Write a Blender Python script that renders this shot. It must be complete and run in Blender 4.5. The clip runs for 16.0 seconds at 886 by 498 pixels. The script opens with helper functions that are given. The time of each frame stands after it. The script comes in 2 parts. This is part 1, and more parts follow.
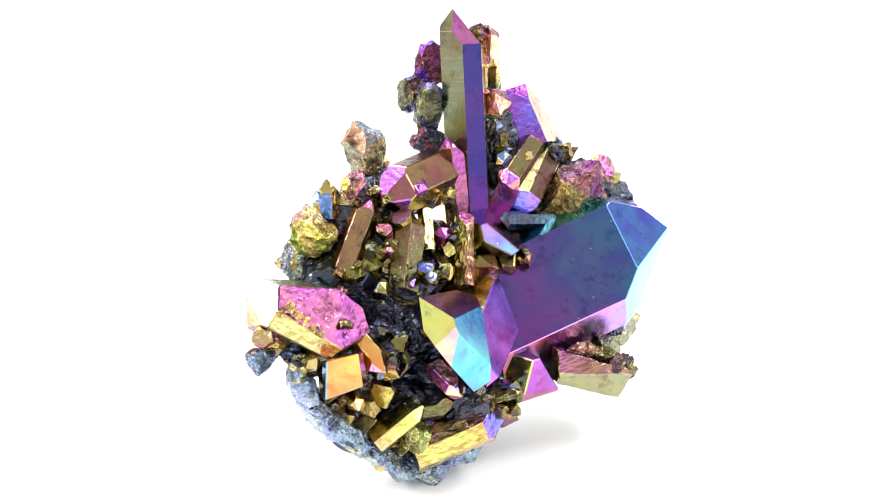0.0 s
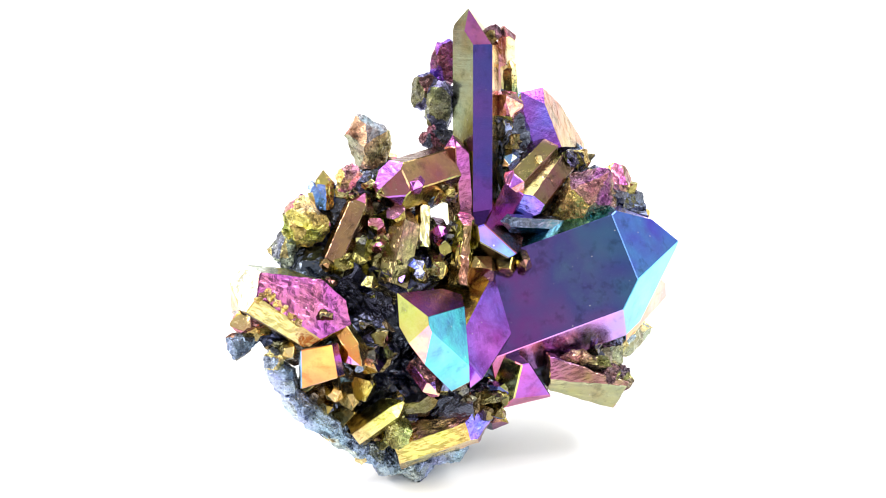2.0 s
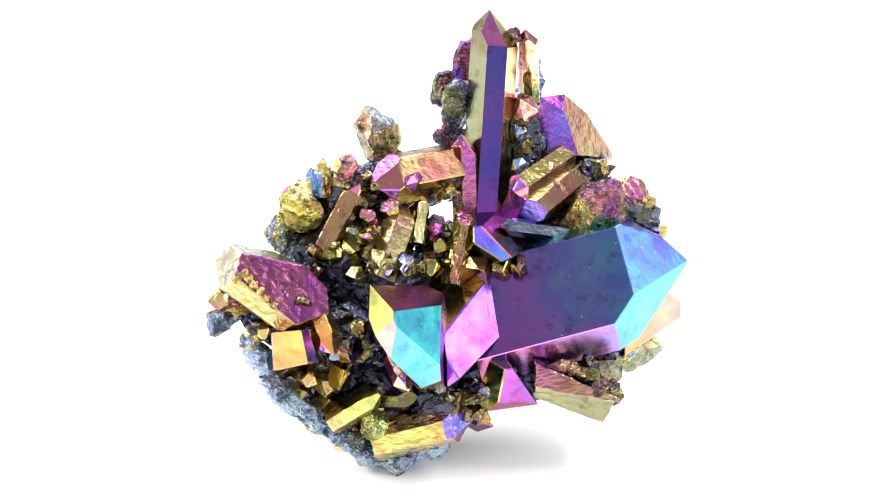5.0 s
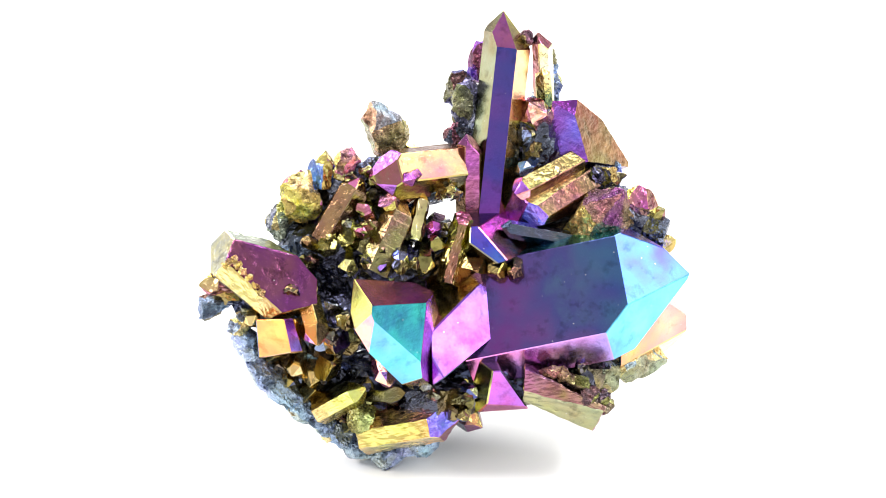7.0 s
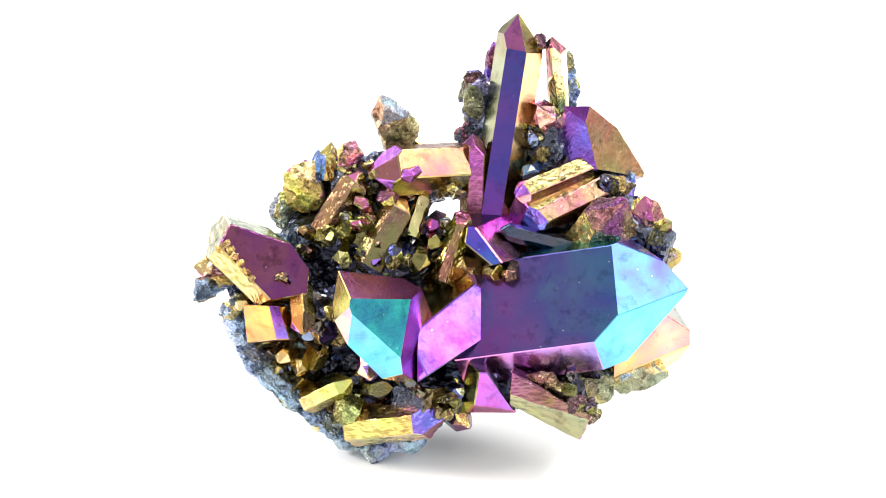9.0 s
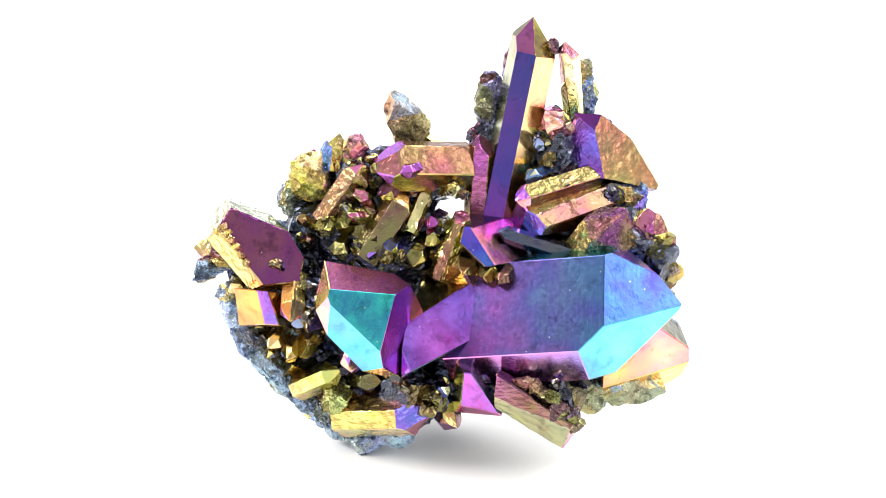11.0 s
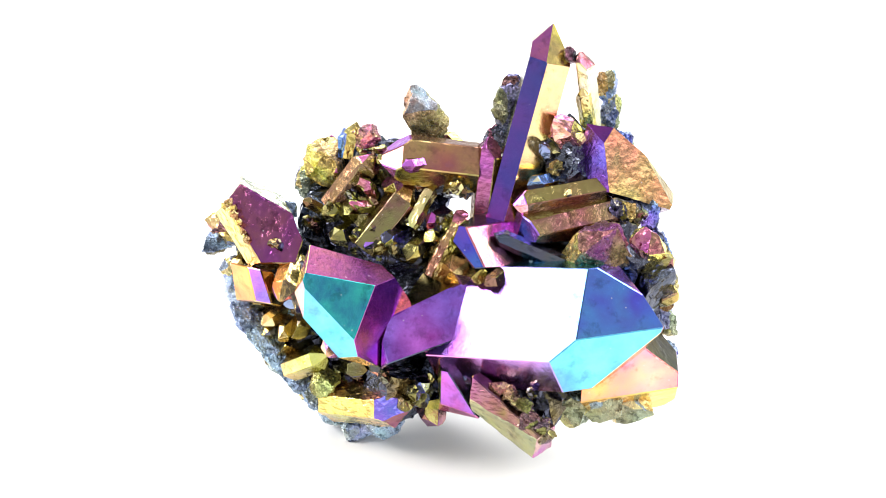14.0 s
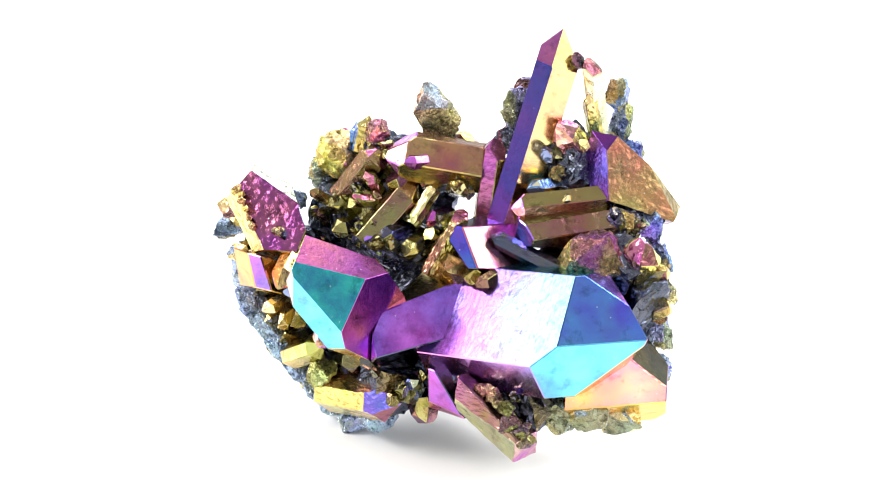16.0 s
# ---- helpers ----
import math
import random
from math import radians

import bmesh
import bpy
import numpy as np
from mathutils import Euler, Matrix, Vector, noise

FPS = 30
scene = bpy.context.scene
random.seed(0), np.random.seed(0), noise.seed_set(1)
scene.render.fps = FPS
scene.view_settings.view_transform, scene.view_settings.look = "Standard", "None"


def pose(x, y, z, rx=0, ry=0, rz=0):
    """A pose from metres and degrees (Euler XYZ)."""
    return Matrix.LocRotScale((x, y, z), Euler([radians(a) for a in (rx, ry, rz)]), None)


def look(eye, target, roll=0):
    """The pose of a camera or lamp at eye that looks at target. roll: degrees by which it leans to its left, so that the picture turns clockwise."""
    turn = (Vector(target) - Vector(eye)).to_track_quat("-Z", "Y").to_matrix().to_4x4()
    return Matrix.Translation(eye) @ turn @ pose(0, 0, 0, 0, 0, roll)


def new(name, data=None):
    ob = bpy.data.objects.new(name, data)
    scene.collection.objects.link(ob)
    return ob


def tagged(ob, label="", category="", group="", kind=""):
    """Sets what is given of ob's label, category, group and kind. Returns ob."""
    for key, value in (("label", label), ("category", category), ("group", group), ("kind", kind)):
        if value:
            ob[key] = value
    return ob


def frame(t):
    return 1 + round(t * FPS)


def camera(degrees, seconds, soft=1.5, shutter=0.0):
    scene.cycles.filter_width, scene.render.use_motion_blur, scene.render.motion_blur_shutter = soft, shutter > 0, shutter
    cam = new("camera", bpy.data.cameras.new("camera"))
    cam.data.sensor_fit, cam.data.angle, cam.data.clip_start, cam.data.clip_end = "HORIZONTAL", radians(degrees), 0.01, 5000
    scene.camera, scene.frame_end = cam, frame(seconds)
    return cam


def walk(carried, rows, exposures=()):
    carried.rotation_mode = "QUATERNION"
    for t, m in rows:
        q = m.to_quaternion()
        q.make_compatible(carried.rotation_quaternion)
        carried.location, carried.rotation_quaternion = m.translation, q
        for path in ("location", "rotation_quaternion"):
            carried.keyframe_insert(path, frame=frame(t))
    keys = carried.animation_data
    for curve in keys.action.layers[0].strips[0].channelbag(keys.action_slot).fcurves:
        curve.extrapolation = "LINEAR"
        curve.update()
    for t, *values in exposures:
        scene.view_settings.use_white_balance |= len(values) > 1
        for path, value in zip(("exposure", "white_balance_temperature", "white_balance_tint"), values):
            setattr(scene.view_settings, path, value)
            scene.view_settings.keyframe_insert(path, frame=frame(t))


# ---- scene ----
MM = 0.001
cam = camera(22.0, 16.0, soft=1.0)
EYE = (-0.0049, -0.400, 0.262)
STAND = pose(*EYE, 90 - 29.04, 0, 0)
walk(cam, [(0.0, STAND), (16.0, STAND)])

# ---- light ----
world = bpy.data.worlds.new("studio")
scene.world = world
world.use_nodes = True
world.node_tree.nodes["Background"].inputs["Color"].default_value = (1.0, 1.0, 1.0, 1.0)
world.node_tree.nodes["Background"].inputs["Strength"].default_value = 0.98


def soft_box(name, eye, target, wide, high, watts, colour=(1.0, 1.0, 1.0)):
    data = bpy.data.lights.new(name, "AREA")
    data.shape, data.size, data.size_y, data.energy, data.color = "RECTANGLE", wide, high, watts, colour
    ob = new(name, data)
    ob.matrix_world = look(eye, target)
    return ob


soft_box("back_softbox", (-0.10, 0.80, 0.80), (0, 0, 0), 1.1, 0.6, 18.0)
soft_box("side_lamp_a", (-0.68, -0.06, 0.50), (0, 0, 0.03), 0.28, 0.28, 6.5, (1.0, 0.97, 0.94))
soft_box("side_lamp_b", (0.80, -0.20, 0.55), (0, 0, 0.03), 0.55, 0.6, 4.5)
soft_box("overhead_lamp", (0.62, 0.09, 0.82), (0, 0, 0.05), 0.26, 0.26, 5.0)

# ---- materials ----


def node_material(name):
    m = bpy.data.materials.new(name)
    m.use_nodes = True
    return m, m.node_tree.nodes, m.node_tree.links, m.node_tree.nodes["Principled BSDF"]


def coated(name, rough=0.24, bump=0.12, scale=900.0, mottle=0.5, hue=0.055, metal=1.0, pitted=0.6):
    """Metal-coated quartz: each facet's own film colour, mottled, with growth relief."""
    m, n, l, p = node_material(name)
    tint = n.new("ShaderNodeAttribute")
    tint.attribute_name = "tint"
    edge = n.new("ShaderNodeAttribute")
    edge.attribute_name = "edge"
    co = n.new("ShaderNodeTexCoord")
    big = n.new("ShaderNodeTexNoise")
    big.inputs["Scale"].default_value, big.inputs["Detail"].default_value, big.inputs["Roughness"].default_value = 130.0, 7.0, 0.62
    l.new(co.outputs["Object"], big.inputs["Vector"])
    ramp = n.new("ShaderNodeMapRange")
    ramp.inputs["From Min"].default_value, ramp.inputs["From Max"].default_value = 0.35, 0.72
    ramp.inputs["To Max"].default_value = mottle
    l.new(big.outputs["Fac"], ramp.inputs["Value"])
    mix = n.new("ShaderNodeMix")
    mix.data_type = "RGBA"
    l.new(ramp.outputs["Result"], mix.inputs["Factor"])
    l.new(tint.outputs["Color"], mix.inputs["A"])
    l.new(edge.outputs["Color"], mix.inputs["B"])
    wide = n.new("ShaderNodeTexNoise")
    wide.inputs["Scale"].default_value, wide.inputs["Detail"].default_value = 75.0, 2.0
    l.new(co.outputs["Object"], wide.inputs["Vector"])
    drift = n.new("ShaderNodeMapRange")
    drift.inputs["From Min"].default_value, drift.inputs["From Max"].default_value = 0.3, 0.7
    drift.inputs["To Min"].default_value, drift.inputs["To Max"].default_value = 0.5 - 0.55 * hue, 0.5 + 0.7 * hue
    l.new(wide.outputs["Fac"], drift.inputs["Value"])
    film = n.new("ShaderNodeHueSaturation")
    film.inputs["Saturation"].default_value = 1.05
    l.new(drift.outputs["Result"], film.inputs["Hue"])
    l.new(mix.outputs["Result"], film.inputs["Color"])
    cells = n.new("ShaderNodeTexVoronoi")
    cells.inputs["Scale"].default_value = 700.0
    l.new(co.outputs["Object"], cells.inputs["Vector"])
    speck = n.new("ShaderNodeMapRange")
    speck.inputs["From Min"].default_value, speck.inputs["From Max"].default_value = 0.05, 0.12
    speck.inputs["To Min"].default_value, speck.inputs["To Max"].default_value = 0.55, 0.0
    l.new(cells.outputs["Distance"], speck.inputs["Value"])
    few = n.new("ShaderNodeSeparateColor")
    l.new(cells.outputs["Color"], few.inputs["Color"])
    rare = n.new("ShaderNodeMath")
    rare.operation = "GREATER_THAN"
    rare.inputs[1].default_value = 0.8
    l.new(few.outputs["Red"], rare.inputs[0])
    settled = n.new("ShaderNodeMath")
    settled.operation = "MULTIPLY"
    l.new(speck.outputs["Result"], settled.inputs[0])
    l.new(rare.outputs["Value"], settled.inputs[1])
    dust = n.new("ShaderNodeMix")
    dust.data_type = "RGBA"
    dust.inputs["B"].default_value = (0.75, 0.7, 0.72, 1.0)
    l.new(settled.outputs["Value"], dust.inputs["Factor"])
    l.new(film.outputs["Color"], dust.inputs["A"])
    l.new(dust.outputs["Result"], p.inputs["Base Color"])
    pit = n.new("ShaderNodeTexNoise")
    pit.inputs["Scale"].default_value, pit.inputs["Detail"].default_value, pit.inputs["Roughness"].default_value = 330.0, 6.0, 0.65
    l.new(co.outputs["Object"], pit.inputs["Vector"])
    spot = n.new("ShaderNodeMapRange")
    spot.inputs["From Min"].default_value, spot.inputs["From Max"].default_value = 0.54, 0.68
    spot.inputs["To Min"].default_value, spot.inputs["To Max"].default_value = 1.08, pitted
    l.new(pit.outputs["Fac"], spot.inputs["Value"])
    l.new(spot.outputs["Result"], film.inputs["Value"])
    p.inputs["Metallic"].default_value = metal
    fine = n.new("ShaderNodeTexNoise")
    fine.inputs["Scale"].default_value, fine.inputs["Detail"].default_value = scale, 6.0
    l.new(co.outputs["Object"], fine.inputs["Vector"])
    rr = n.new("ShaderNodeMapRange")
    rr.inputs["To Min"].default_value, rr.inputs["To Max"].default_value = rough - 0.1, rough + 0.12
    l.new(fine.outputs["Fac"], rr.inputs["Value"])
    l.new(rr.outputs["Result"], p.inputs["Roughness"])
    b = n.new("ShaderNodeBump")
    b.inputs["Strength"].default_value, b.inputs["Distance"].default_value = bump, 0.0004
    grown = n.new("ShaderNodeMath")
    grown.operation = "MULTIPLY"
    lines = n.new("ShaderNodeTexNoise")
    lines.noise_dimensions = "1D"
    lines.inputs["Scale"].default_value, lines.inputs["Detail"].default_value = 1.3, 3.0
    l.new(tint.outputs["Alpha"], lines.inputs["W"])
    l.new(lines.outputs["Fac"], grown.inputs[0])
    l.new(ramp.outputs["Result"], grown.inputs[1])
    etched = n.new("ShaderNodeMath")
    etched.operation = "MULTIPLY_ADD"
    etched.inputs[1].default_value = 0.9
    l.new(grown.outputs["Value"], etched.inputs[0])
    l.new(fine.outputs["Fac"], etched.inputs[2])
    tall = n.new("ShaderNodeMath")
    tall.operation = "MULTIPLY_ADD"
    tall.inputs[1].default_value = 1.5
    l.new(spot.outputs["Result"], tall.inputs[0])
    l.new(etched.outputs["Value"], tall.inputs[2])
    l.new(tall.outputs["Value"], b.inputs["Height"])
    l.new(b.outputs["Normal"], p.inputs["Normal"])
    return m


def paper():
    m, n, l, p = node_material("white_paper")
    co = n.new("ShaderNodeTexCoord")
    t = n.new("ShaderNodeTexNoise")
    t.inputs["Scale"].default_value, t.inputs["Detail"].default_value = 60.0, 5.0
    l.new(co.outputs["Object"], t.inputs["Vector"])
    r = n.new("ShaderNodeMapRange")
    r.inputs["To Min"].default_value, r.inputs["To Max"].default_value = 0.84, 0.88
    l.new(t.outputs["Fac"], r.inputs["Value"])
    l.new(r.outputs["Result"], p.inputs["Base Color"])
    p.inputs["Roughness"].default_value = 0.75
    return m


SMOOTH = coated("coated_quartz", 0.20, 0.05, 1100.0, 0.85, 0.085, pitted=0.72)
GROWN = coated("coated_small_quartz", 0.21, 0.22, 900.0, 1.0, 0.08, pitted=0.6)
DRUSY = coated("coated_drusy_quartz", 0.27, 0.9, 1500.0, 1.0, 0.12, 0.9, pitted=0.25)
# for the core, whose dark colours hold the shade of the gaps
GAP_SHADE = coated("gap_shaded_quartz", 0.20, 0.5, 1000.0, 0.8, 0.05)
PAPER = paper()

COL = {
    "purple": (0.17, 0.050, 0.27), "magenta": (0.48, 0.13, 0.42), "violet": (0.38, 0.20, 0.75), "blue": (0.10, 0.20, 0.58),
    "teal": (0.06, 0.42, 0.38), "cyan": (0.20, 0.55, 0.78), "gold": (0.66, 0.52, 0.16), "olive": (0.215, 0.188, 0.085),
    "orange": (0.80, 0.42, 0.12), "pink": (0.82, 0.32, 0.55), "navy": (0.085, 0.100, 0.165), "maroon": (0.20, 0.075, 0.105),
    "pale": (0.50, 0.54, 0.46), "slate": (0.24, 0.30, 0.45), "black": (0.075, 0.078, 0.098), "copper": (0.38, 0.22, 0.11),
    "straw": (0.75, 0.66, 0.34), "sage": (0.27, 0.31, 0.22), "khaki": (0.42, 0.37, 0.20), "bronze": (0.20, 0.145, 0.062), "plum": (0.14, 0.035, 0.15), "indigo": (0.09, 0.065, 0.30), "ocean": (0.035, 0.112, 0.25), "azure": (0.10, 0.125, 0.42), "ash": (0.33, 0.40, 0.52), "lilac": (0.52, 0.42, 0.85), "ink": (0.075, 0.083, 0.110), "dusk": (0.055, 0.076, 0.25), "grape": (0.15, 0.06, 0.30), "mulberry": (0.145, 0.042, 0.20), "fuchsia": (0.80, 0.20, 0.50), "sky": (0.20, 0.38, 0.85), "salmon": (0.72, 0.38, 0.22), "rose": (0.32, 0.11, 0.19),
}

# the film's next colour, where a facet runs over into it
NEXT = {
    "purple": "maroon", "magenta": "copper", "violet": "magenta", "blue": "violet", "teal": "cyan", "cyan": "blue", "gold": "straw", "olive": "gold",
    "orange": "gold", "pink": "orange", "navy": "black", "maroon": "copper", "pale": "straw", "slate": "blue", "black": "navy", "copper": "purple",
    "straw": "gold", "lilac": "violet", "indigo": "purple", "ocean": "teal", "azure": "violet", "ash": "slate", "plum": "maroon", "sage": "pale", "bronze": "olive", "khaki": "sage", "ink": "black", "mulberry": "plum", "fuchsia": "rose", "sky": "cyan", "grape": "purple",  "dusk": "azure", "salmon": "straw", "rose": "copper",
}

# ---- setting ----


def backdrop():
    """White paper laid flat, far past the edge of the view, very slightly uneven."""
    bm = bmesh.new()
    bmesh.ops.create_grid(bm, x_segments=40, y_segments=40, size=4.0)
    for q in bm.verts:
        far = max(0.0, q.co.length - 0.5)
        q.co.z = -0.004 * min(far, 1.0) * (1 + noise.noise(q.co * 1.5))
    for f in bm.faces:
        f.smooth = True
    me = bpy.data.meshes.new("ground")
    bm.to_mesh(me)
    me.materials.append(PAPER)
    return tagged(new("ground", me), "sheet of plain white paper under the mineral", "paper", kind="structure")


backdrop()

# ---- the mineral ----
cluster = tagged(new("crystal_cluster"), "iridescent titanium-coated quartz crystal cluster standing on white paper", "mineral")


def part(name, bm, material, parent, label=""):
    me = bpy.data.meshes.new(name)
    bm.to_mesh(me)
    bm.free()
    me.materials.append(material)
    ob = new(name, me)
    ob.parent = parent
    return tagged(ob, label)


def carve(planes, middle, size):
    """A convex solid: what lies behind all the planes (normal, distance from the middle)."""
    bm = bmesh.new()
    bmesh.ops.create_cube(bm, size=size)
    for no, d in planes:
        cut = bmesh.ops.bisect_plane(bm, geom=bm.verts[:] + bm.edges[:] + bm.faces[:], plane_co=no * d, plane_no=no, clear_outer=True, dist=1e-6)
        edges = [g for g in cut["geom_cut"] if isinstance(g, bmesh.types.BMEdge)]
        if len(edges) > 2:
            bmesh.ops.contextual_create(bm, geom=edges)
    bm.faces.ensure_lookup_table()
    return bm


def paint(bm, planes, colours, along=None, span=1.0):
    """Film colours: each facet takes its plane's pair. 'a/b' is mottled; 'a>b' runs from root to tip."""
    tint = bm.loops.layers.float_color.new("tint")
    edge = bm.loops.layers.float_color.new("edge")
    bm.normal_update()
    for f in bm.faces:
        k = max(range(len(planes)), key=lambda i: f.normal.dot(planes[i][0]))
        c = colours[k]
        a, b = (c.replace(">", "/") + "/" + NEXT[c.replace(">", "/").split("/")[0]]).split("/")[:2]
        a, b = COL[a], COL[b]
        for lp in f.loops:
            far = lp.vert.co.dot(along)
            if ">" in c:
                x = min(max(far / span, 0), 1)
                q = [p * (1 - x) + r * x for p, r in zip(a, b)]
                lp[tint], lp[edge] = (*q, far), (*[0.5 * p + 0.5 * r for p, r in zip(q, b)], 1)
            else:
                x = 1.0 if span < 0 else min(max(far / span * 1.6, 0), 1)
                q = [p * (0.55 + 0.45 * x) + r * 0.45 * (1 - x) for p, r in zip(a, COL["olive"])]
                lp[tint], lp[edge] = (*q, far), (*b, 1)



def weather(bm, worn, root, near=1.2):
    """Break the facets up and shift them a little, as grown and chipped surfaces are."""
    for _ in range(5):
        long = [e for e in bm.edges if e.calc_length() > near]
        if not long:
            break
        bmesh.ops.triangulate(bm, faces=bm.faces[:])
        bmesh.ops.subdivide_edges(bm, edges=[e for e in bm.edges if e.calc_length() > near], cuts=1)
    bmesh.ops.triangulate(bm, faces=bm.faces[:])
    for q in bm.verts:
        p = q.co + root
        q.co += worn * Vector([noise.noise(p * 0.4 + Vector((k * 31, 0, 0))) + 0.7 * noise.noise(p * 1.1 + Vector((k * 17, 5, 0))) + 0.55 * noise.noise(p * 2.9 + Vector((k * 11, 9, 3))) for k in range(3)])


def finish(bm, root, bevel, worn, material, label, name="crystal", near=1.1):
    if bevel:
        bmesh.ops.bevel(bm, geom=bm.edges[:], offset=bevel, segments=1, affect="EDGES", clamp_overlap=True)
    if worn:
        weather(bm, worn, root, near)
    bmesh.ops.transform(bm, matrix=Matrix.Scale(MM, 4) @ Matrix.Translation(root), verts=bm.verts)
    for q in bm.verts:
        q.co.z = max(q.co.z, 0.0002)
    bmesh.ops.recalc_face_normals(bm, faces=bm.faces[:])
    return part(name, bm, material, cluster, label)


def around(names):
    out = names.split()
    return [out[i % len(out)] for i in range(6)]


FRONT = Vector((0.0, -0.87, 0.48))


def crystal(tip, root, r, twist=0.0, prism="purple", ends="violet", pd=(1,) * 6, rd=(0,) * 6, label="", worn=0.05, material=None, bevel=0.2):
    """A quartz prism with its six-faced point. Millimetres. twist: turn of the first face away from the front, degrees.
    pd: each prism face's distance by r; rd: how far each end face is set back. prism, ends: colours round the crystal."""
    tip, root = Vector(tip), Vector(root)
    w = (tip - root).normalized()
    u = (FRONT - w * FRONT.dot(w))
    u = u.normalized() if u.length > 0.1 else w.cross(Vector((1, 0, 0))).normalized()
    v = w.cross(u)
    half = (tip - root).length
    grown = random.Random(round(tip.x * 31 + tip.y * 17 + tip.z * 7))
    pd = [a * grown.uniform(0.82, 1.12) for a in pd]
    rd = [a + grown.choice((0.0, 0.15, 0.45)) * r * grown.random() for a in rd]
    ring = [u * math.cos(radians(twist + 60 * i)) + v * math.sin(radians(twist + 60 * i)) for i in range(6)]
    planes = [(n, r * pd[i]) for i, n in enumerate(ring)]
    for i, n in enumerate(ring):
        m = (w * math.cos(radians(51.8)) + n * math.sin(radians(51.8))).normalized()
        planes.append((m, m.dot(w * half) - rd[i]))
    planes.append((-w, 0.5))
    bm = carve(planes, root, 400)
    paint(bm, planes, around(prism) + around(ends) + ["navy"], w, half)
    return finish(bm, root, bevel, worn, material or GROWN, label)


def habit(axis, twist, prism, ends, tip, root, prism_colours, end_colours, label="", bevel=0.25):
    """A large quartz crystal by its axis, the turn of its first prism face from the level, and each face's distance
    from the cluster's foot; an end face given as None passes just short of the tip."""
    w, tip, root = Vector(axis).normalized(), Vector(tip), Vector(root)
    u = w.cross(Vector((0, 0, 1))).normalized()
    v = w.cross(u)
    ring = [u * math.cos(radians(twist + 60 * i)) + v * math.sin(radians(twist + 60 * i)) for i in range(6)]
    planes = [(n, d - n.dot(root)) for n, d in zip(ring, prism)]
    for n, d in zip(ring, ends):
        m = (w * math.cos(radians(51.8)) + n * math.sin(radians(51.8))).normalized()
        planes.append((m, (m.dot(tip) + 0.25 if d is None else d) - m.dot(root)))
    planes.append((-w, 0.5))
    bm = carve(planes, root, 400)
    paint(bm, planes, around(prism_colours) + around(end_colours) + ["navy"], w, (tip - root).dot(w))
    return finish(bm, root, bevel, 0, SMOOTH, label)


def block(middle, facets, label="", bevel=0.22, worn=0.0, material=None, name="crystal", along=(0.3, -0.2, 0.93), span=-1):
    """A stubby or intergrown crystal by its facets: bearing, rise, distance from the cluster's foot, colour; in degrees and millimetres."""
    mid = Vector(middle)
    planes, colours = [], []
    for az, el, d, c in facets:
        n = Vector((math.cos(radians(el)) * math.cos(radians(az)), math.cos(radians(el)) * math.sin(radians(az)), math.sin(radians(el))))
        planes.append((n, d - n.dot(mid)))
        colours.append(c)
    bm = carve(planes, mid, 120)
    paint(bm, planes, colours, Vector(along), span)
    return finish(bm, mid, bevel, worn, material or SMOOTH, label, name)


def chip(middle, radii, seed, colours, facets=22, worn=0.5, turn=0.0, name="rock", label="", squash=0.35, material=None):
    """Broken, drusy rock: a many-sided chip with a crumbled skin. Millimetres."""
    rng = random.Random(seed)
    mid = Vector(middle)
    planes, names = [], []
    lean = Matrix.Rotation(radians(turn), 3, "Y")
    for _ in range(facets):
        n = Vector((rng.gauss(0, 1), rng.gauss(0, 1), rng.gauss(0, 1))).normalized()
        s = Vector((n.x * radii[0], n.y * radii[1], n.z * radii[2])).length
        planes.append((lean @ n, s * rng.uniform(1 - squash, 1.05)))
        names.append(rng.choice(colours.split()))
    bm = carve(planes, mid, 2.8 * max(radii))
    paint(bm, planes, names, Vector((0, 0, 1)), -1)
    return finish(bm, mid, 0.0, worn, material or DRUSY, label, name, 0.5 if max(radii) < 5.6 else 1.3)


# rock that carries the crystals
CORE = (((-4, 1, 21), (26, 10, 13)), ((-27, 0, 39), (15, 7, 10)), ((24, 6, 33), (16, 8, 12)), ((14, 15, 52), (8, 5, 15)), ((-38, -9, 34), (10, 6, 7)),
        ((-22, -11, 14), (15, 7, 12)), ((4, -9, 15), (16, 7, 8)), ((-15, -4, 39), (9, 5, 6)), ((-14, 12, 52), (10, 5, 3)), ((19, -10, 19), (10, 6, 6)), ((-27, -13, 30), (8, 6, 8)),
        ((-24, 5, 47), (10, 5, 9)), ((-19, 6, 53), (8, 4, 4)), ((-8, -17, 15), (9, 6, 8)), ((30, 6, 42), (8, 6, 8)), ((17, 10, 44), (8, 4, 4)), ((-9, 5, 50.6), (10, 3, 1.7)), ((-12, 2, 43.5), (6, 3, 3)), ((36, 9, 35), (5, 6, 10)), ((-20, -1, 46), (6, 4, 5)),
        ((-6.5, 1, 37.5), (6, 4, 5)), ((27.5, 14, 47), (5, 4, 4.5)), ((-3.5, 1, 42.3), (4.5, 3, 2.6)), ((-34, -12, 22), (9, 6, 6)), ((-27, -12, 13), (9, 6, 6)))
# near-black colours paint in the shade deep between the crystals
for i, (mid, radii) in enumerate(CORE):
    chip(mid, radii, 1 + i, "ink/black ink/navy black/ink ink navy/ink bronze/ink", 36, 0.5, label="rock between the crystals, blue-black with painted gap shade", material=GAP_SHADE)
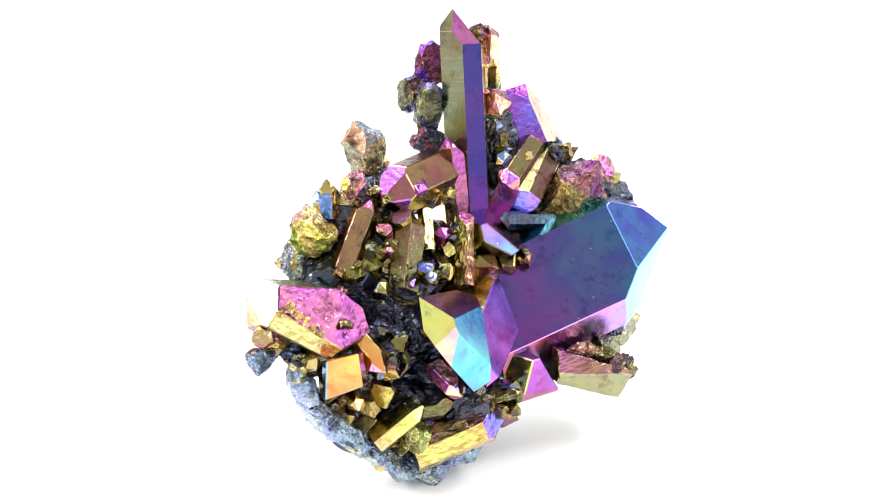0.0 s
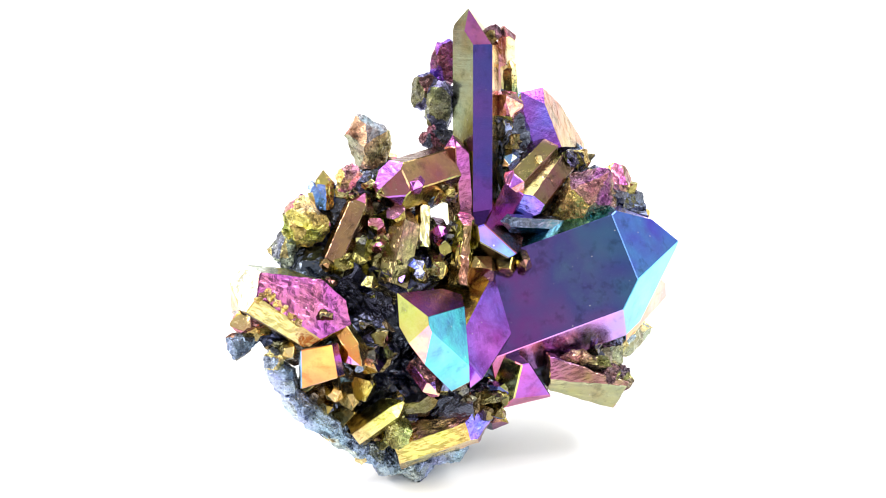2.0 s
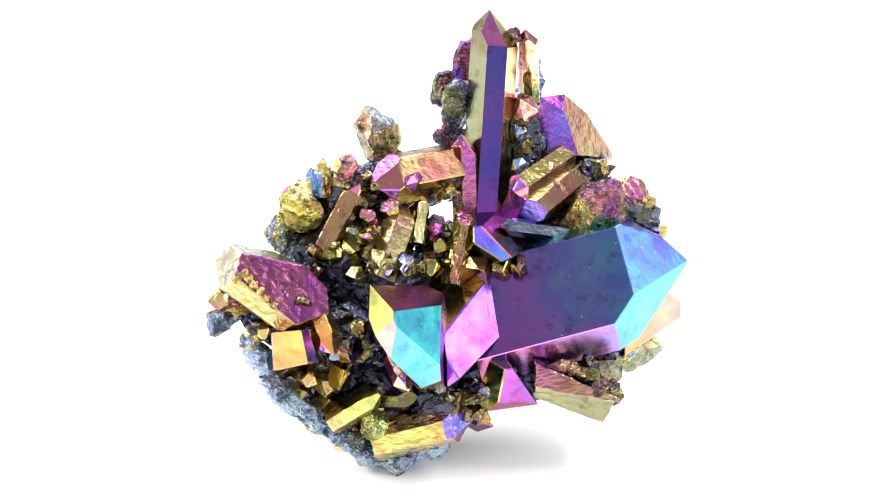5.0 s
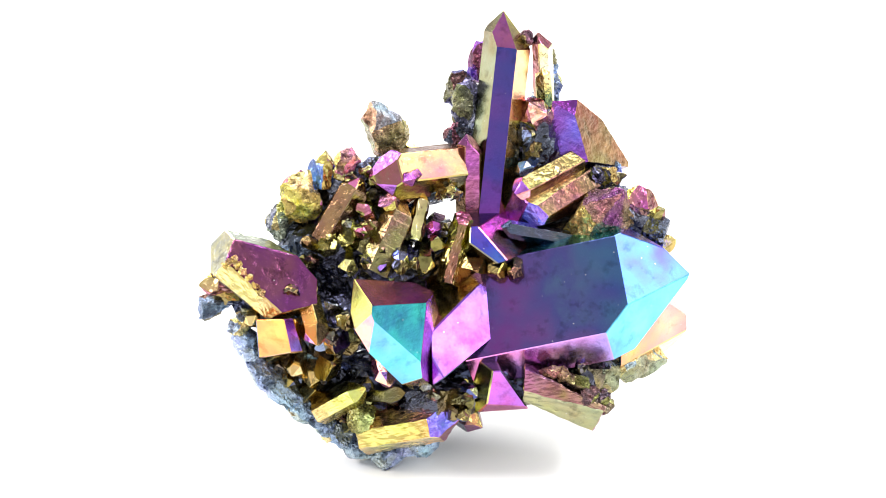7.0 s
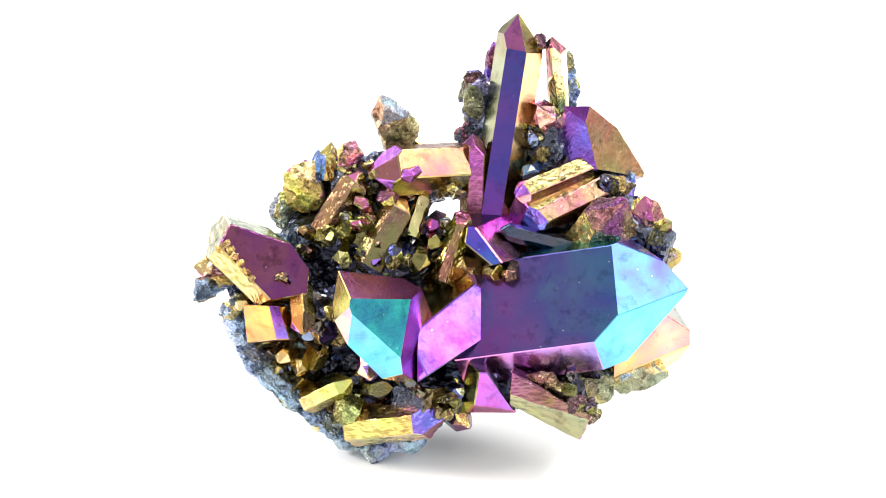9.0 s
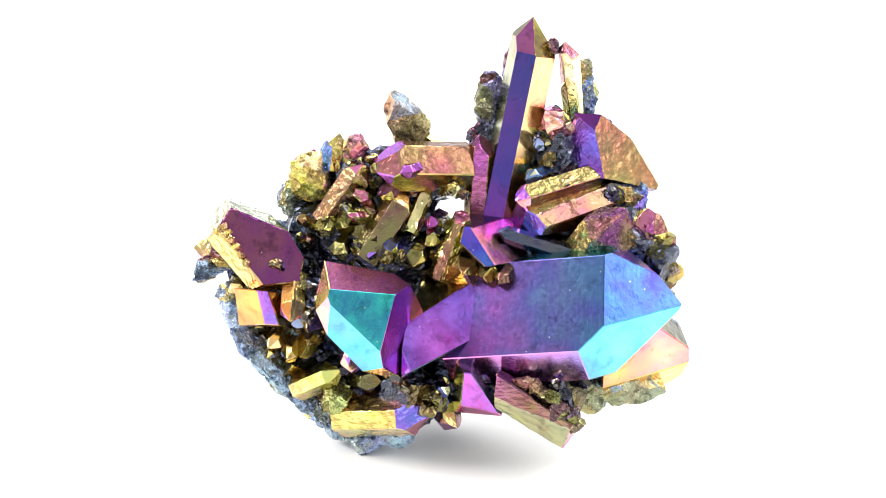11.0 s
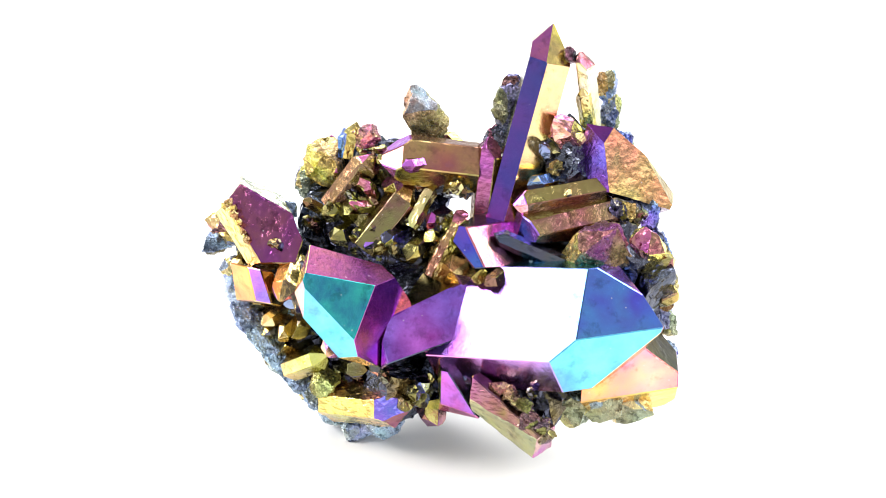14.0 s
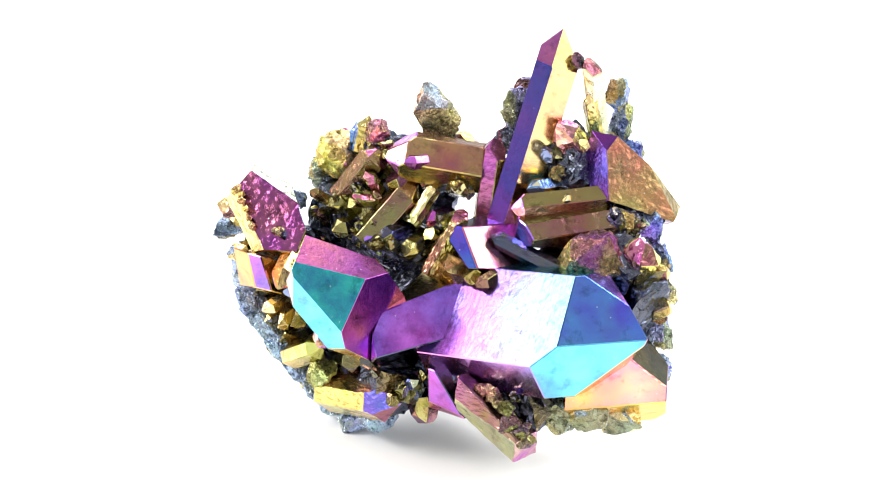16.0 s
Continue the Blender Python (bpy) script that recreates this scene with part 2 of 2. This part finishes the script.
# pale underside
for i, (x, y, z, a) in enumerate(((-43.6, -15.0, 28.5, 60), (-41.0, -16.2, 23.0, 50), (-37.6, -16.8, 19.2, 42), (-33.8, -16.6, 15.2, 45), (-30.2, -15.8, 11.2, 48), (-26.4, -15.0, 7.6, 42), (-22.0, -14.6, 4.4, 25),
                                  (-16.5, -15.2, 3.6, 6), (-10.5, -17.0, 5.4, -8))):
    chip((x - 0.5, y, z - 0.2), (5.2, 4.4, 2.4), 20 + i, "ash/slate slate/ash ash/pale slate/sage", 44, 0.35, a, label="pale blue-grey crumbly rock", squash=0.22)
for i, (x, y, z) in enumerate(((-21.5, -13.5, 1.4), (-24.5, -14, 3.2), (-17.5, -14.2, 1.5), (-29, -17, 7.5), (-36, -19, 15.4))):
    chip((x, y, z), (1.3, 1.2, 1.2), 90 + i, "straw/olive sage/bronze", 20, 0.35, label="small olive crumb on the crust")
for i, (x, y, z, a) in enumerate(((27, -9, 16, 6), (32, -6.5, 16, 6), (36, -1, 13, 6))):
    chip((x, y, z), (a, 4.5, a * 0.8), 30 + i, "sage/olive straw/olive sage/pale slate/sage", 40, 0.5, label="olive-grey crumbly rock")
# blue rough rock along the far flank
for i, (x, y, z, a, h) in enumerate(((18.5, 28, 67.5, 1.6, 4.5), (19.0, 28, 61, 2.6, 5), (21.5, 27.0, 55, 3.4, 5), (27, 23, 50, 3.0, 5), (31, 19, 46, 3.2, 5), (34, 16.5, 40, 3.2, 5),
                                     (36.5, 13.5, 34, 3.4, 5), (38.5, 10, 28, 3.4, 5.5), (40, 6.5, 21, 3.4, 5))):
    chip((x, y, z), (a, 3.4, h), 40 + i, "slate/ash azure/slate sage/olive slate/black olive/straw ash", 44, 0.6, label="grey-gold crumbly rock")

# the tall spire and its companion
habit((0.1256, 0.3271, 0.9366), -74.16, (12.19, 7.64, 0.32, -3.84, 0.69, 8.05), (57.96, 54.22, None, None, None, 56.32), (8.6, 21.6, 82), (3.6, 4.5, 44),
      "grape>dusk salmon/straw olive olive sage bronze/sage", "rose/purple olive/gold olive sage sage olive/sage", "tall violet and pale green crystal spire")
crystal((1, 9.3, 61.8), (0.7, 5.0, 43), 2.3, 8, "magenta/maroon bronze olive olive olive maroon", "maroon/magenta plum", label="small magenta crystal")
# the great point
habit((0.9656, -0.091, 0.2434), -41.87, (27.81, 8.66, -11.88, -3.6, 15.3, 35.51), (46.16, 27.93, None, None, None, 53.0), (44.6, -7, 36.5), (-1, -7, 27),
      "mulberry>ocean fuchsia>sky olive gold slate teal", "azure/blue cyan/blue gold pink slate blue", "great purple-blue crystal point")
# the teal-faced crystal
block((-15, -22, 36), ((-44, 20, 22.1, "teal/ocean"), (-81, -9, 21.5, "cyan/teal"), (-16, 2, -1.6, "magenta/purple"), (0, 66, 33.4, "plum"), (-124, -2, 36.2, "pink"), (166, 0, 17.2, "ink/navy"),
      (-155, 22, 46.2, "gold/straw"), (-70, -43, -2.1, "straw/copper"), (169, -33, -6.9, "navy"), (90, 0, -10, "navy"), (60, 30, 4, "olive"), (105, 35, 13.8, "olive/navy")), "teal-faced stubby crystal")
# the violet blade
block((-2, -14, 30), ((-57, 38, 28.3, "purple/violet"), (-125, 5, 25.3, "violet"), (-157, 72, 35.0, "olive/gold"), (-35, -45, -11.3, "navy"), (180, 0, 8.6, "purple"),
      (60, 10, 2.6, "copper"), (90, -30, -8, "navy"), (170, -30, -2, "navy")), "violet blade-like crystal")
# the purple and gold slab
block((-40, -13, 40.5), ((-78, 40, 31.8, "maroon/plum"), (-105, 15, 36.2, "gold/straw"), (28, 70, 30.8, "sage/pale"), (45, 10, -23.0, "olive/slate"), (10, -10, -38.8, "olive/bronze"), (-70, -35, -17.6, "olive/bronze"),
      (180, 0, 51.0, "straw/copper"), (90, 0, -5.2, "navy"), (0, -90, -33, "navy"), (-160, 40, 67.5, "straw/ash"), (-150, -40, 10.8, "ink/bronze")), "purple and gold slab crystal", worn=0.12, material=GROWN)
for i, (x, y, z) in enumerate(((-46.4, -14.3, 47.2), (-45.6, -14.6, 46.0), (-44.6, -15.2, 45.2), (-43.4, -15.8, 43.8), (-42.2, -16.4, 42.4), (-41.0, -16.9, 41.0), (-47.2, -13.6, 46.2), (-48.2, -13.0, 45.4))):
    chip((x, y, z), (1.0, 0.45, 0.8), 28 + i, "gold/bronze straw/copper copper/bronze", 26, 0.45, label="crumbly golden crust")
chip((-38.0, -5.5, 43.0), (3.4, 2.2, 1.8), 36, "slate/ash sage slate/black", 30, 0.4, 12, label="grey crumbly rock")
# orange and violet stub
block((-37, -18, 34), ((-113, -7, 31.6, "orange"), (-45, 3, -7.1, "violet/magenta"), (-10, 10, -23.6, "olive"), (-80, -55, -16, "straw/orange"), (170, 0, 38, "slate"),
      (90, 60, 22, "maroon/orange"), (90, 0, -18.5, "navy")), "orange and violet stubby crystal")
crystal((-30.5, -23.5, 32.2), (-32.5, -13, 36), 2.7, 10, "orange gold olive olive", "orange pink gold", label="small orange crystal")
# blue-faced cube
block((5, -3, 42), ((-77, 37, 32.6, "azure/blue"), (-22, 47, 37.1, "magenta/copper"), (-130, -30, -17.8, "olive/navy"), (-60, -60, -30.5, "navy"), (10, 0, 12, "slate"),
      (90, 80, 46, "navy"), (90, 0, 5, "navy"), (180, 8, 6.5, "copper/olive")), "blue-faced blocky crystal")
crystal((8.2, -11.4, 38.6), (9.5, -4, 39), 1.6, 0, "maroon/bronze bronze", "bronze/maroon", label="small copper crystal")
crystal((1.0, -10.8, 39.8), (0.0, -2, 36.5), 3.2, 15, "olive/bronze copper/bronze bronze navy", "bronze/olive copper/bronze olive bronze", label="bronze crystal above the violet blade")
crystal((5.2, -10.6, 40.2), (6.0, -3, 37.5), 2.2, 0, "bronze/copper olive/bronze", "copper/bronze bronze olive", label="small bronze crystal", worn=0.1)
# violet wedge below
block((6, -16, 18), ((-92, -10, 15.9, "violet/magenta"), (-150, 0, 7.2, "straw/gold"), (-95, -35, 6.7, "pink/magenta"), (10, 30, 13.2, "navy"), (0, -80, -11.0, "navy"),
      (0, 90, 23.6, "navy"), (90, 0, -8, "navy")), "violet wedge-shaped crystal")
# purple and gold crystal high on the flank
block((26, 16, 55), ((-75, 50, 41.8, "plum/purple"), (-105, 15, -3.6, "purple/violet"), (-34, 24, 34.8, "copper/olive"), (-170, 10, -9.5, "olive/gold"),
      (-80, -50, -45, "maroon/navy"), (10, 30, 57, "olive/straw"), (100, 20, 34.5, "slate"), (20, -30, 11.6, "pale/olive"), (0, -90, -44, "navy")), "purple and gold crystal", worn=0.07, material=GROWN)
# brown pair
block((19, 5, 47.5), ((-57, 74, 50.0, "bronze/olive"), (-47, 41, 40.2, "maroon/bronze"), (-44, -22, -6.0, "maroon/bronze"), (-150, 10, -1.3, "violet/magenta"), (-110, -5, -8.2, "blue/violet"), (50, 10, 34.6, "pale/sage"),
      (125, 20, 15.5, "olive"), (-60, -60, -35, "navy")), "brown and magenta crystal", worn=0.05, material=GROWN)
crystal((8.6, 0.6, 51.0), (23, 13.5, 51.8), 2.7, 20, "bronze/olive maroon/bronze maroon", "violet magenta pink", label="brown crystal with a violet end")
# rough pink crystal behind the great point
crystal((32, 1.0, 52.5), (25, 4.0, 39), 5.6, 25, "black/bronze bronze/black slate olive olive olive", "plum/bronze maroon/bronze plum bronze", label="rough pink and gold crystal", worn=0.5, material=DRUSY)
crystal((36.5, 7, 51), (33, 8, 38), 4.0, 0, "copper gold olive", "magenta/copper maroon gold", label="small copper crystal", worn=0.25)
# gold block at the far end
block((38, 0, 18), ((-50, 5, 30.6, "orange>fuchsia"), (-50, -35, 13.0, "gold/orange"), (10, 45, 47.5, "black/olive"), (0, 0, 48.5, "gold"), (25, 0, 41.6, "plum/black"), (0, -90, -11.5, "slate"), (180, 0, -30, "slate"), (-20, -45, 18.6, "gold/straw"),
      (90, 0, 6, "navy")), "gold and pink crystal", worn=0.05, along=(1, 0, 0), span=12.0)
block((29, -9, 16.5), ((-62, -5, 21.6, "pale/sage"), (-70, -50, -4.5, "ash/sage"), (0, -90, -12.5, "slate"), (180, 0, -23, "sage"), (0, 0, 34.5, "straw/sage"), (90, 0, -2, "navy"), (-30, 60, 30.0, "straw/pale")),
      "pale straw crystal under the great point", worn=0.2, material=GROWN)
# slab under the great point
block((17, -18.5, 17), ((-97, 12, 22.6, "rose/bronze"), (-103, -15, 12.4, "khaki/sage"), (-10, -20, 22.4, "magenta/straw"), (170, 0, -13.0, "gold/copper"), (-167, -62, -16.4, "khaki/bronze"),
      (12, 63, 23.6, "plum/bronze"), (80, 20, -6, "maroon/black")), "pink and straw broken slab crystal", worn=0.18, material=GROWN)
for i, (x, y, z) in enumerate(((15, -18.5, 21.6), (18, -19, 21.2), (20.5, -19.5, 20), (23, -20.5, 18.2), (25, -21, 16.4), (26, -20.5, 14.6))):
    chip((x, y, z), (2.3, 1.9, 1.5), 60 + i, "maroon/black copper/black bronze straw/bronze", 26, 0.5, label="crumbly brown rock")
crystal((43.5, 4, 38), (37, 9, 33), 2.0, 0, "olive straw/olive", "straw/gold olive gold", label="small straw crystal")
crystal((41, 6.5, 44.5), (36, 10, 39), 1.9, 20, "olive bronze", "olive/gold maroon", label="small olive crystal")
# front foot crystals
crystal((-2.2, -21.0, 14.0), (-22, -17.5, 8.5), 4.2, 10, "gold/salmon straw/salmon olive navy bronze salmon/pink", "violet/blue rose gold navy plum violet", pd=(1, 0.9, 1, 1, 1, 1), label="gold crystal at the foot", worn=0.16)
crystal((-12.5, -19.5, 18.0), (-21, -15, 16), 2.2, 10, "bronze/ink black/bronze ink", "bronze/ink ink black", label="dark crystal bar above the foot")
crystal((-20.8, -20.4, 21.4), (-30.5, -18.8, 14.6), 2.5, 5, "gold/straw bronze/gold navy navy bronze bronze/olive", "gold olive", label="gold crystal bar")
chip((-22.9, -20.2, 13.2), (3.6, 2.6, 3.1), 12, "gold straw/bronze bronze", 36, 0.5, label="crumbly golden knob")
crystal((-16.7, -29.2, 26.2), (-18, -20, 28), 2.2, 0, "pink violet gold", "lilac pink violet gold", label="small pink crystal tip")
crystal((-27.5, -23, 30.6), (-27, -14, 31), 2.8, 0, "navy gold slate", "navy gold gold straw navy navy", label="small gold crystal tip")
crystal((3, -19, 9.5), (-4, -12, 11), 3.0, 15, "copper navy slate", "maroon copper gold", label="dark copper crystal")
crystal((1.0, -21.5, 17.8), (-5, -14, 17), 2.0, 0, "slate navy", "slate navy pale", label="small slate crystal")
crystal((-36, -22, 24.5), (-34, -14, 26), 1.6, 0, "gold olive", "gold straw", label="small gold crystal tip")
crystal((-33, -22, 22), (-31, -14, 24), 1.9, 20, "gold olive", "gold olive", label="small gold crystal tip")
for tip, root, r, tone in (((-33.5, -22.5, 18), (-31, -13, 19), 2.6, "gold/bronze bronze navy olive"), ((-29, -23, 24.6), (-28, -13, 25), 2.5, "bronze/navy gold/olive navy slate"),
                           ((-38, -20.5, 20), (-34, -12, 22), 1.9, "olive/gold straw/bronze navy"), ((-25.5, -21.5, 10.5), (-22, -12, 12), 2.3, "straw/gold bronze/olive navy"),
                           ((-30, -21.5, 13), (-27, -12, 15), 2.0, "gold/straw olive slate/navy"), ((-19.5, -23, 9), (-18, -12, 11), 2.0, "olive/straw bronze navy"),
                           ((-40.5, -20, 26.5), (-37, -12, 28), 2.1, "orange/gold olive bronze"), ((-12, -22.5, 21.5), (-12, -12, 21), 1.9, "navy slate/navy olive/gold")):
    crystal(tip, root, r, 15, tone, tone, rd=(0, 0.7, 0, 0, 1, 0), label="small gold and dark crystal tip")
# upper left group
chip((-15.9, 13.6, 60.4), (5.0, 4.0, 8.8), 37, "slate/bronze copper/olive olive/copper slate/navy bronze/straw sage/bronze", 40, 0.55, -22, label="rough grey-gold crystal")
crystal((-21.5, -2.0, 57.5), (-2.2, 8.5, 54.0), 4.6, 12, "copper/maroon maroon navy navy bronze olive", "rose/bronze violet/rose bronze copper", rd=(0.8, 0, 0.5, 1, 0.6, 0), label="brown crystal bar with a violet end", worn=0.04, material=SMOOTH)
crystal((-13.0, -3.6, 57.4), (-9, 4, 56), 1.5, 0, "violet purple", "violet/magenta purple", label="small violet crystal end")
crystal((-20.5, 1.0, 57.2), (-28.5, -2.5, 44.5), 2.7, -20, "maroon/copper bronze/maroon navy bronze", "magenta/pink maroon", label="slanting magenta crystal", worn=0.1)
crystal((-12.3, 1.5, 52.0), (-19.5, -7.6, 40), 3.2, 20, "maroon/olive bronze/maroon navy navy", "copper/bronze olive maroon", label="slanting copper crystal", worn=0.06)
crystal((-14.5, -4.0, 54), (-17, 1, 49), 2.0, 0, "bronze olive olive", "orange/bronze olive copper", label="small copper crystal")
crystal((-8.4, 2.6, 51.8), (-10.8, -3.2, 44.5), 1.35, 0, "olive/straw bronze", "olive straw/olive", label="small straw crystal", worn=0.25)
crystal((-7, -4.6, 45.6), (-6, 2, 45), 1.9, 0, "purple gold", "purple/magenta", label="small purple crystal")
crystal((-6, -6.0, 42.5), (-7, 0, 43), 1.5, 0, "olive bronze", "gold/olive pink/copper bronze", label="small gold crystal")
crystal((-9.5, -10, 40), (-9, -2, 41), 2.1, 0, "bronze navy", "olive/bronze bronze gold/olive", label="small olive crystal tip")
crystal((0, 1, 49.5), (-4.5, -7, 36.5), 2.2, 0, "maroon/copper olive olive", "magenta/copper copper", label="curved magenta crystal", worn=0.35)
crystal((-24.5, -12.5, 42.5), (-24, -4, 41), 2.0, 0, "bronze navy", "straw/olive olive navy slate", label="small straw crystal tip")
crystal((-28.5, -8.5, 45.8), (-27, 0, 43), 2.3, 0, "bronze olive", "olive/bronze bronze gold/bronze", label="small gold crystal")
crystal((-23, -8.5, 46.8), (-24, 0, 43), 2.5, 15, "bronze olive", "bronze olive/bronze bronze", label="small olive crystal")
crystal((-18, -10.5, 41.5), (-17, -3, 40), 1.5, 0, "blue navy", "blue slate navy", label="small blue crystal tip")
crystal((-14, -10.5, 42.8), (-13, -3, 42), 1.8, 0, "navy slate", "navy slate olive", label="small dark crystal tip")
chip((-33, 3.0, 50.5), (5.5, 4.5, 6.8), 11, "copper/gold straw/copper bronze/gold copper/slate magenta/copper gold/olive", 44, 0.75, label="crumbly golden-brown knob")
chip((-37.5, 2.5, 46), (2.6, 3.5, 5.5), 14, "slate/olive straw/copper sage", 26, 0.6, label="pale blue-grey crumbly rock")
chip((-23.8, 3.2, 58.8), (2.7, 2.4, 3.0), 15, "pink copper magenta gold", 26, 0.5, label="crumbly pink knob")
crystal((-27.6, 6.5, 60.5), (-28.5, 4.5, 53), 1.9, 20, "olive slate", "copper olive", label="small olive crystal", worn=0.2)
crystal((-30.5, 6.0, 58.5), (-29.5, 4.5, 53), 1.5, 0, "slate pale", "slate", label="small slate crystal", worn=0.2)
crystal((-7.5, 16.5, 55.4), (-13, 18, 53), 1.9, 0, "copper olive", "copper orange", label="small copper crystal")
chip((1.0, 18.0, 63.5), (3.8, 3.2, 7.5), 13, "black slate/black navy olive/black", 46, 0.6, 12, label="black crumbly rock beside the spire")
chip((4.6, 25.0, 69.5), (3.0, 2.4, 6.5), 17, "plum indigo maroon/navy", 34, 0.5, 12, label="purple crumbly rock behind the spire")
chip((-0.6, 16.0, 57.5), (3.6, 2.8, 3.6), 16, "black navy maroon/black", 34, 0.6, label="black crumbly rock")
chip((-0.4, 23.0, 65.0), (3.1, 3.0, 5.0), 33, "slate/black bronze/black maroon/black azure/slate", 40, 0.5, 10, label="dark crumbly rock beside the spire")
# beside the spire
chip((13.3, 19.3, 77.2), (1.5, 1.4, 1.9), 18, "straw/black ink maroon/black", 24, 0.3, label="crumbly brown knob")
crystal((16.0, 19.3, 79.4), (17.2, 22.0, 60), 2.0, 0, "straw/pale pale/straw olive olive maroon rose/copper", "maroon/copper rose", rd=(0, 1, 1, 0, 0, 0), label="pale crystal sliver beside the spire", worn=0.1)
crystal((16.2, 18.6, 71.5), (17.5, 20.5, 61), 1.5, 20, "gold/straw olive/gold bronze", "gold/straw olive", label="small gold crystal sliver", worn=0.15)
crystal((12.4, 12.0, 67.0), (16, 18, 58), 3.1, 0, "copper/pink olive gold", "pink copper magenta", label="rounded pink crystal", worn=0.35)
crystal((17.5, 13, 63), (16, 20, 58), 1.7, 0, "olive gold", "olive navy gold", label="small olive crystal")
crystal((11, 4, 54.5), (14, 12, 53), 1.7, 0, "slate olive", "pale slate", label="small pale crystal")
# blade of grey quartz behind the great point
crystal((6.0, -2.0, 45.8), (20.5, 0.5, 41.0), 1.8, 0, "ink/navy navy/slate navy navy navy ink/navy", "navy slate/navy", pd=(0.7, 1, 1, 1, 1, 0.8), label="dark blue-grey quartz blade")
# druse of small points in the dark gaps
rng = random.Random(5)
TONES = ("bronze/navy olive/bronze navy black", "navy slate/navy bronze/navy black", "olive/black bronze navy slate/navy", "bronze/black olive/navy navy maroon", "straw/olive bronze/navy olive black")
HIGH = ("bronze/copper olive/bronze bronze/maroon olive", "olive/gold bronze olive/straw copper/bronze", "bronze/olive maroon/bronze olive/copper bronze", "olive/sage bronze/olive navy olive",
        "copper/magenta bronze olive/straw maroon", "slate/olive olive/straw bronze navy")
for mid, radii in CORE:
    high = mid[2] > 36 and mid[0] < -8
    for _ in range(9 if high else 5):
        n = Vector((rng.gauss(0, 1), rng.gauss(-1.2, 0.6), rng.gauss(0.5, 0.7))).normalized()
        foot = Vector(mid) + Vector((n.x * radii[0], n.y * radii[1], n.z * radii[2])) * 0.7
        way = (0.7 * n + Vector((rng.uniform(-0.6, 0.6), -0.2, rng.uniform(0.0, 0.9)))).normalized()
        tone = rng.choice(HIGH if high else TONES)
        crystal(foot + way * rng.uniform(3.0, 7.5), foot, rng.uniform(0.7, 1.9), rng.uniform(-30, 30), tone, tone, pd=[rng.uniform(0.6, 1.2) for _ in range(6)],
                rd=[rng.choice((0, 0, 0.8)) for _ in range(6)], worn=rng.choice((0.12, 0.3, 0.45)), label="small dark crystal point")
# crumbs of crust between the points
for i in range(60):
    mid, radii = rng.choice(CORE)
    n = Vector((rng.gauss(0, 1), rng.gauss(-1.3, 0.6), rng.gauss(0.3, 0.7))).normalized()
    at = Vector(mid) + Vector((n.x * radii[0], n.y * radii[1], n.z * radii[2])) * 0.84
    chip(at, (rng.uniform(1.0, 2.4), rng.uniform(0.9, 1.7), rng.uniform(0.9, 2.2)), 200 + i, rng.choice(("olive/bronze bronze/ink slate/navy", "navy/ink slate/navy ink", "copper/bronze bronze/maroon ink")), 18, 0.4, rng.uniform(-40, 40), label="crumbly crust between crystals")
# left rim bits
crystal((-54.0, -12.8, 41.4), (-46, -10, 39), 2.1, 0, "copper maroon", "copper/straw orange rose", label="small copper crystal", worn=0.3)
crystal((-51.5, -13.0, 38.4), (-45, -10, 37), 1.8, 0, "gold navy", "gold olive", label="small gold crystal", worn=0.2)
chip((-51.4, -11, 35.2), (3, 3, 2.4), 70, "slate/ink copper/black ink olive/black", 26, 0.5, label="crumbly dark brown rock")
chip((-45.5, -15, 33), (2.2, 2.4, 2.4), 71, "slate/olive ash straw", 22, 0.5, label="pale crumbly rock")
crystal((-43.5, -19.5, 35.2), (-43, -12, 35), 1.5, 10, "straw olive", "straw gold olive", label="small straw crystal tip")


def motions():
    walk(cluster, [(t, pose(0, 0, 0, 0, 0, a)) for t, a in ((0, 28.96), (1.5, 23.15), (4, 14.2), (6.5, 5.6), (8, 0), (9, -3.9), (12, -16.6), (14.5, -26.7), (16, -32.23))])


motions()
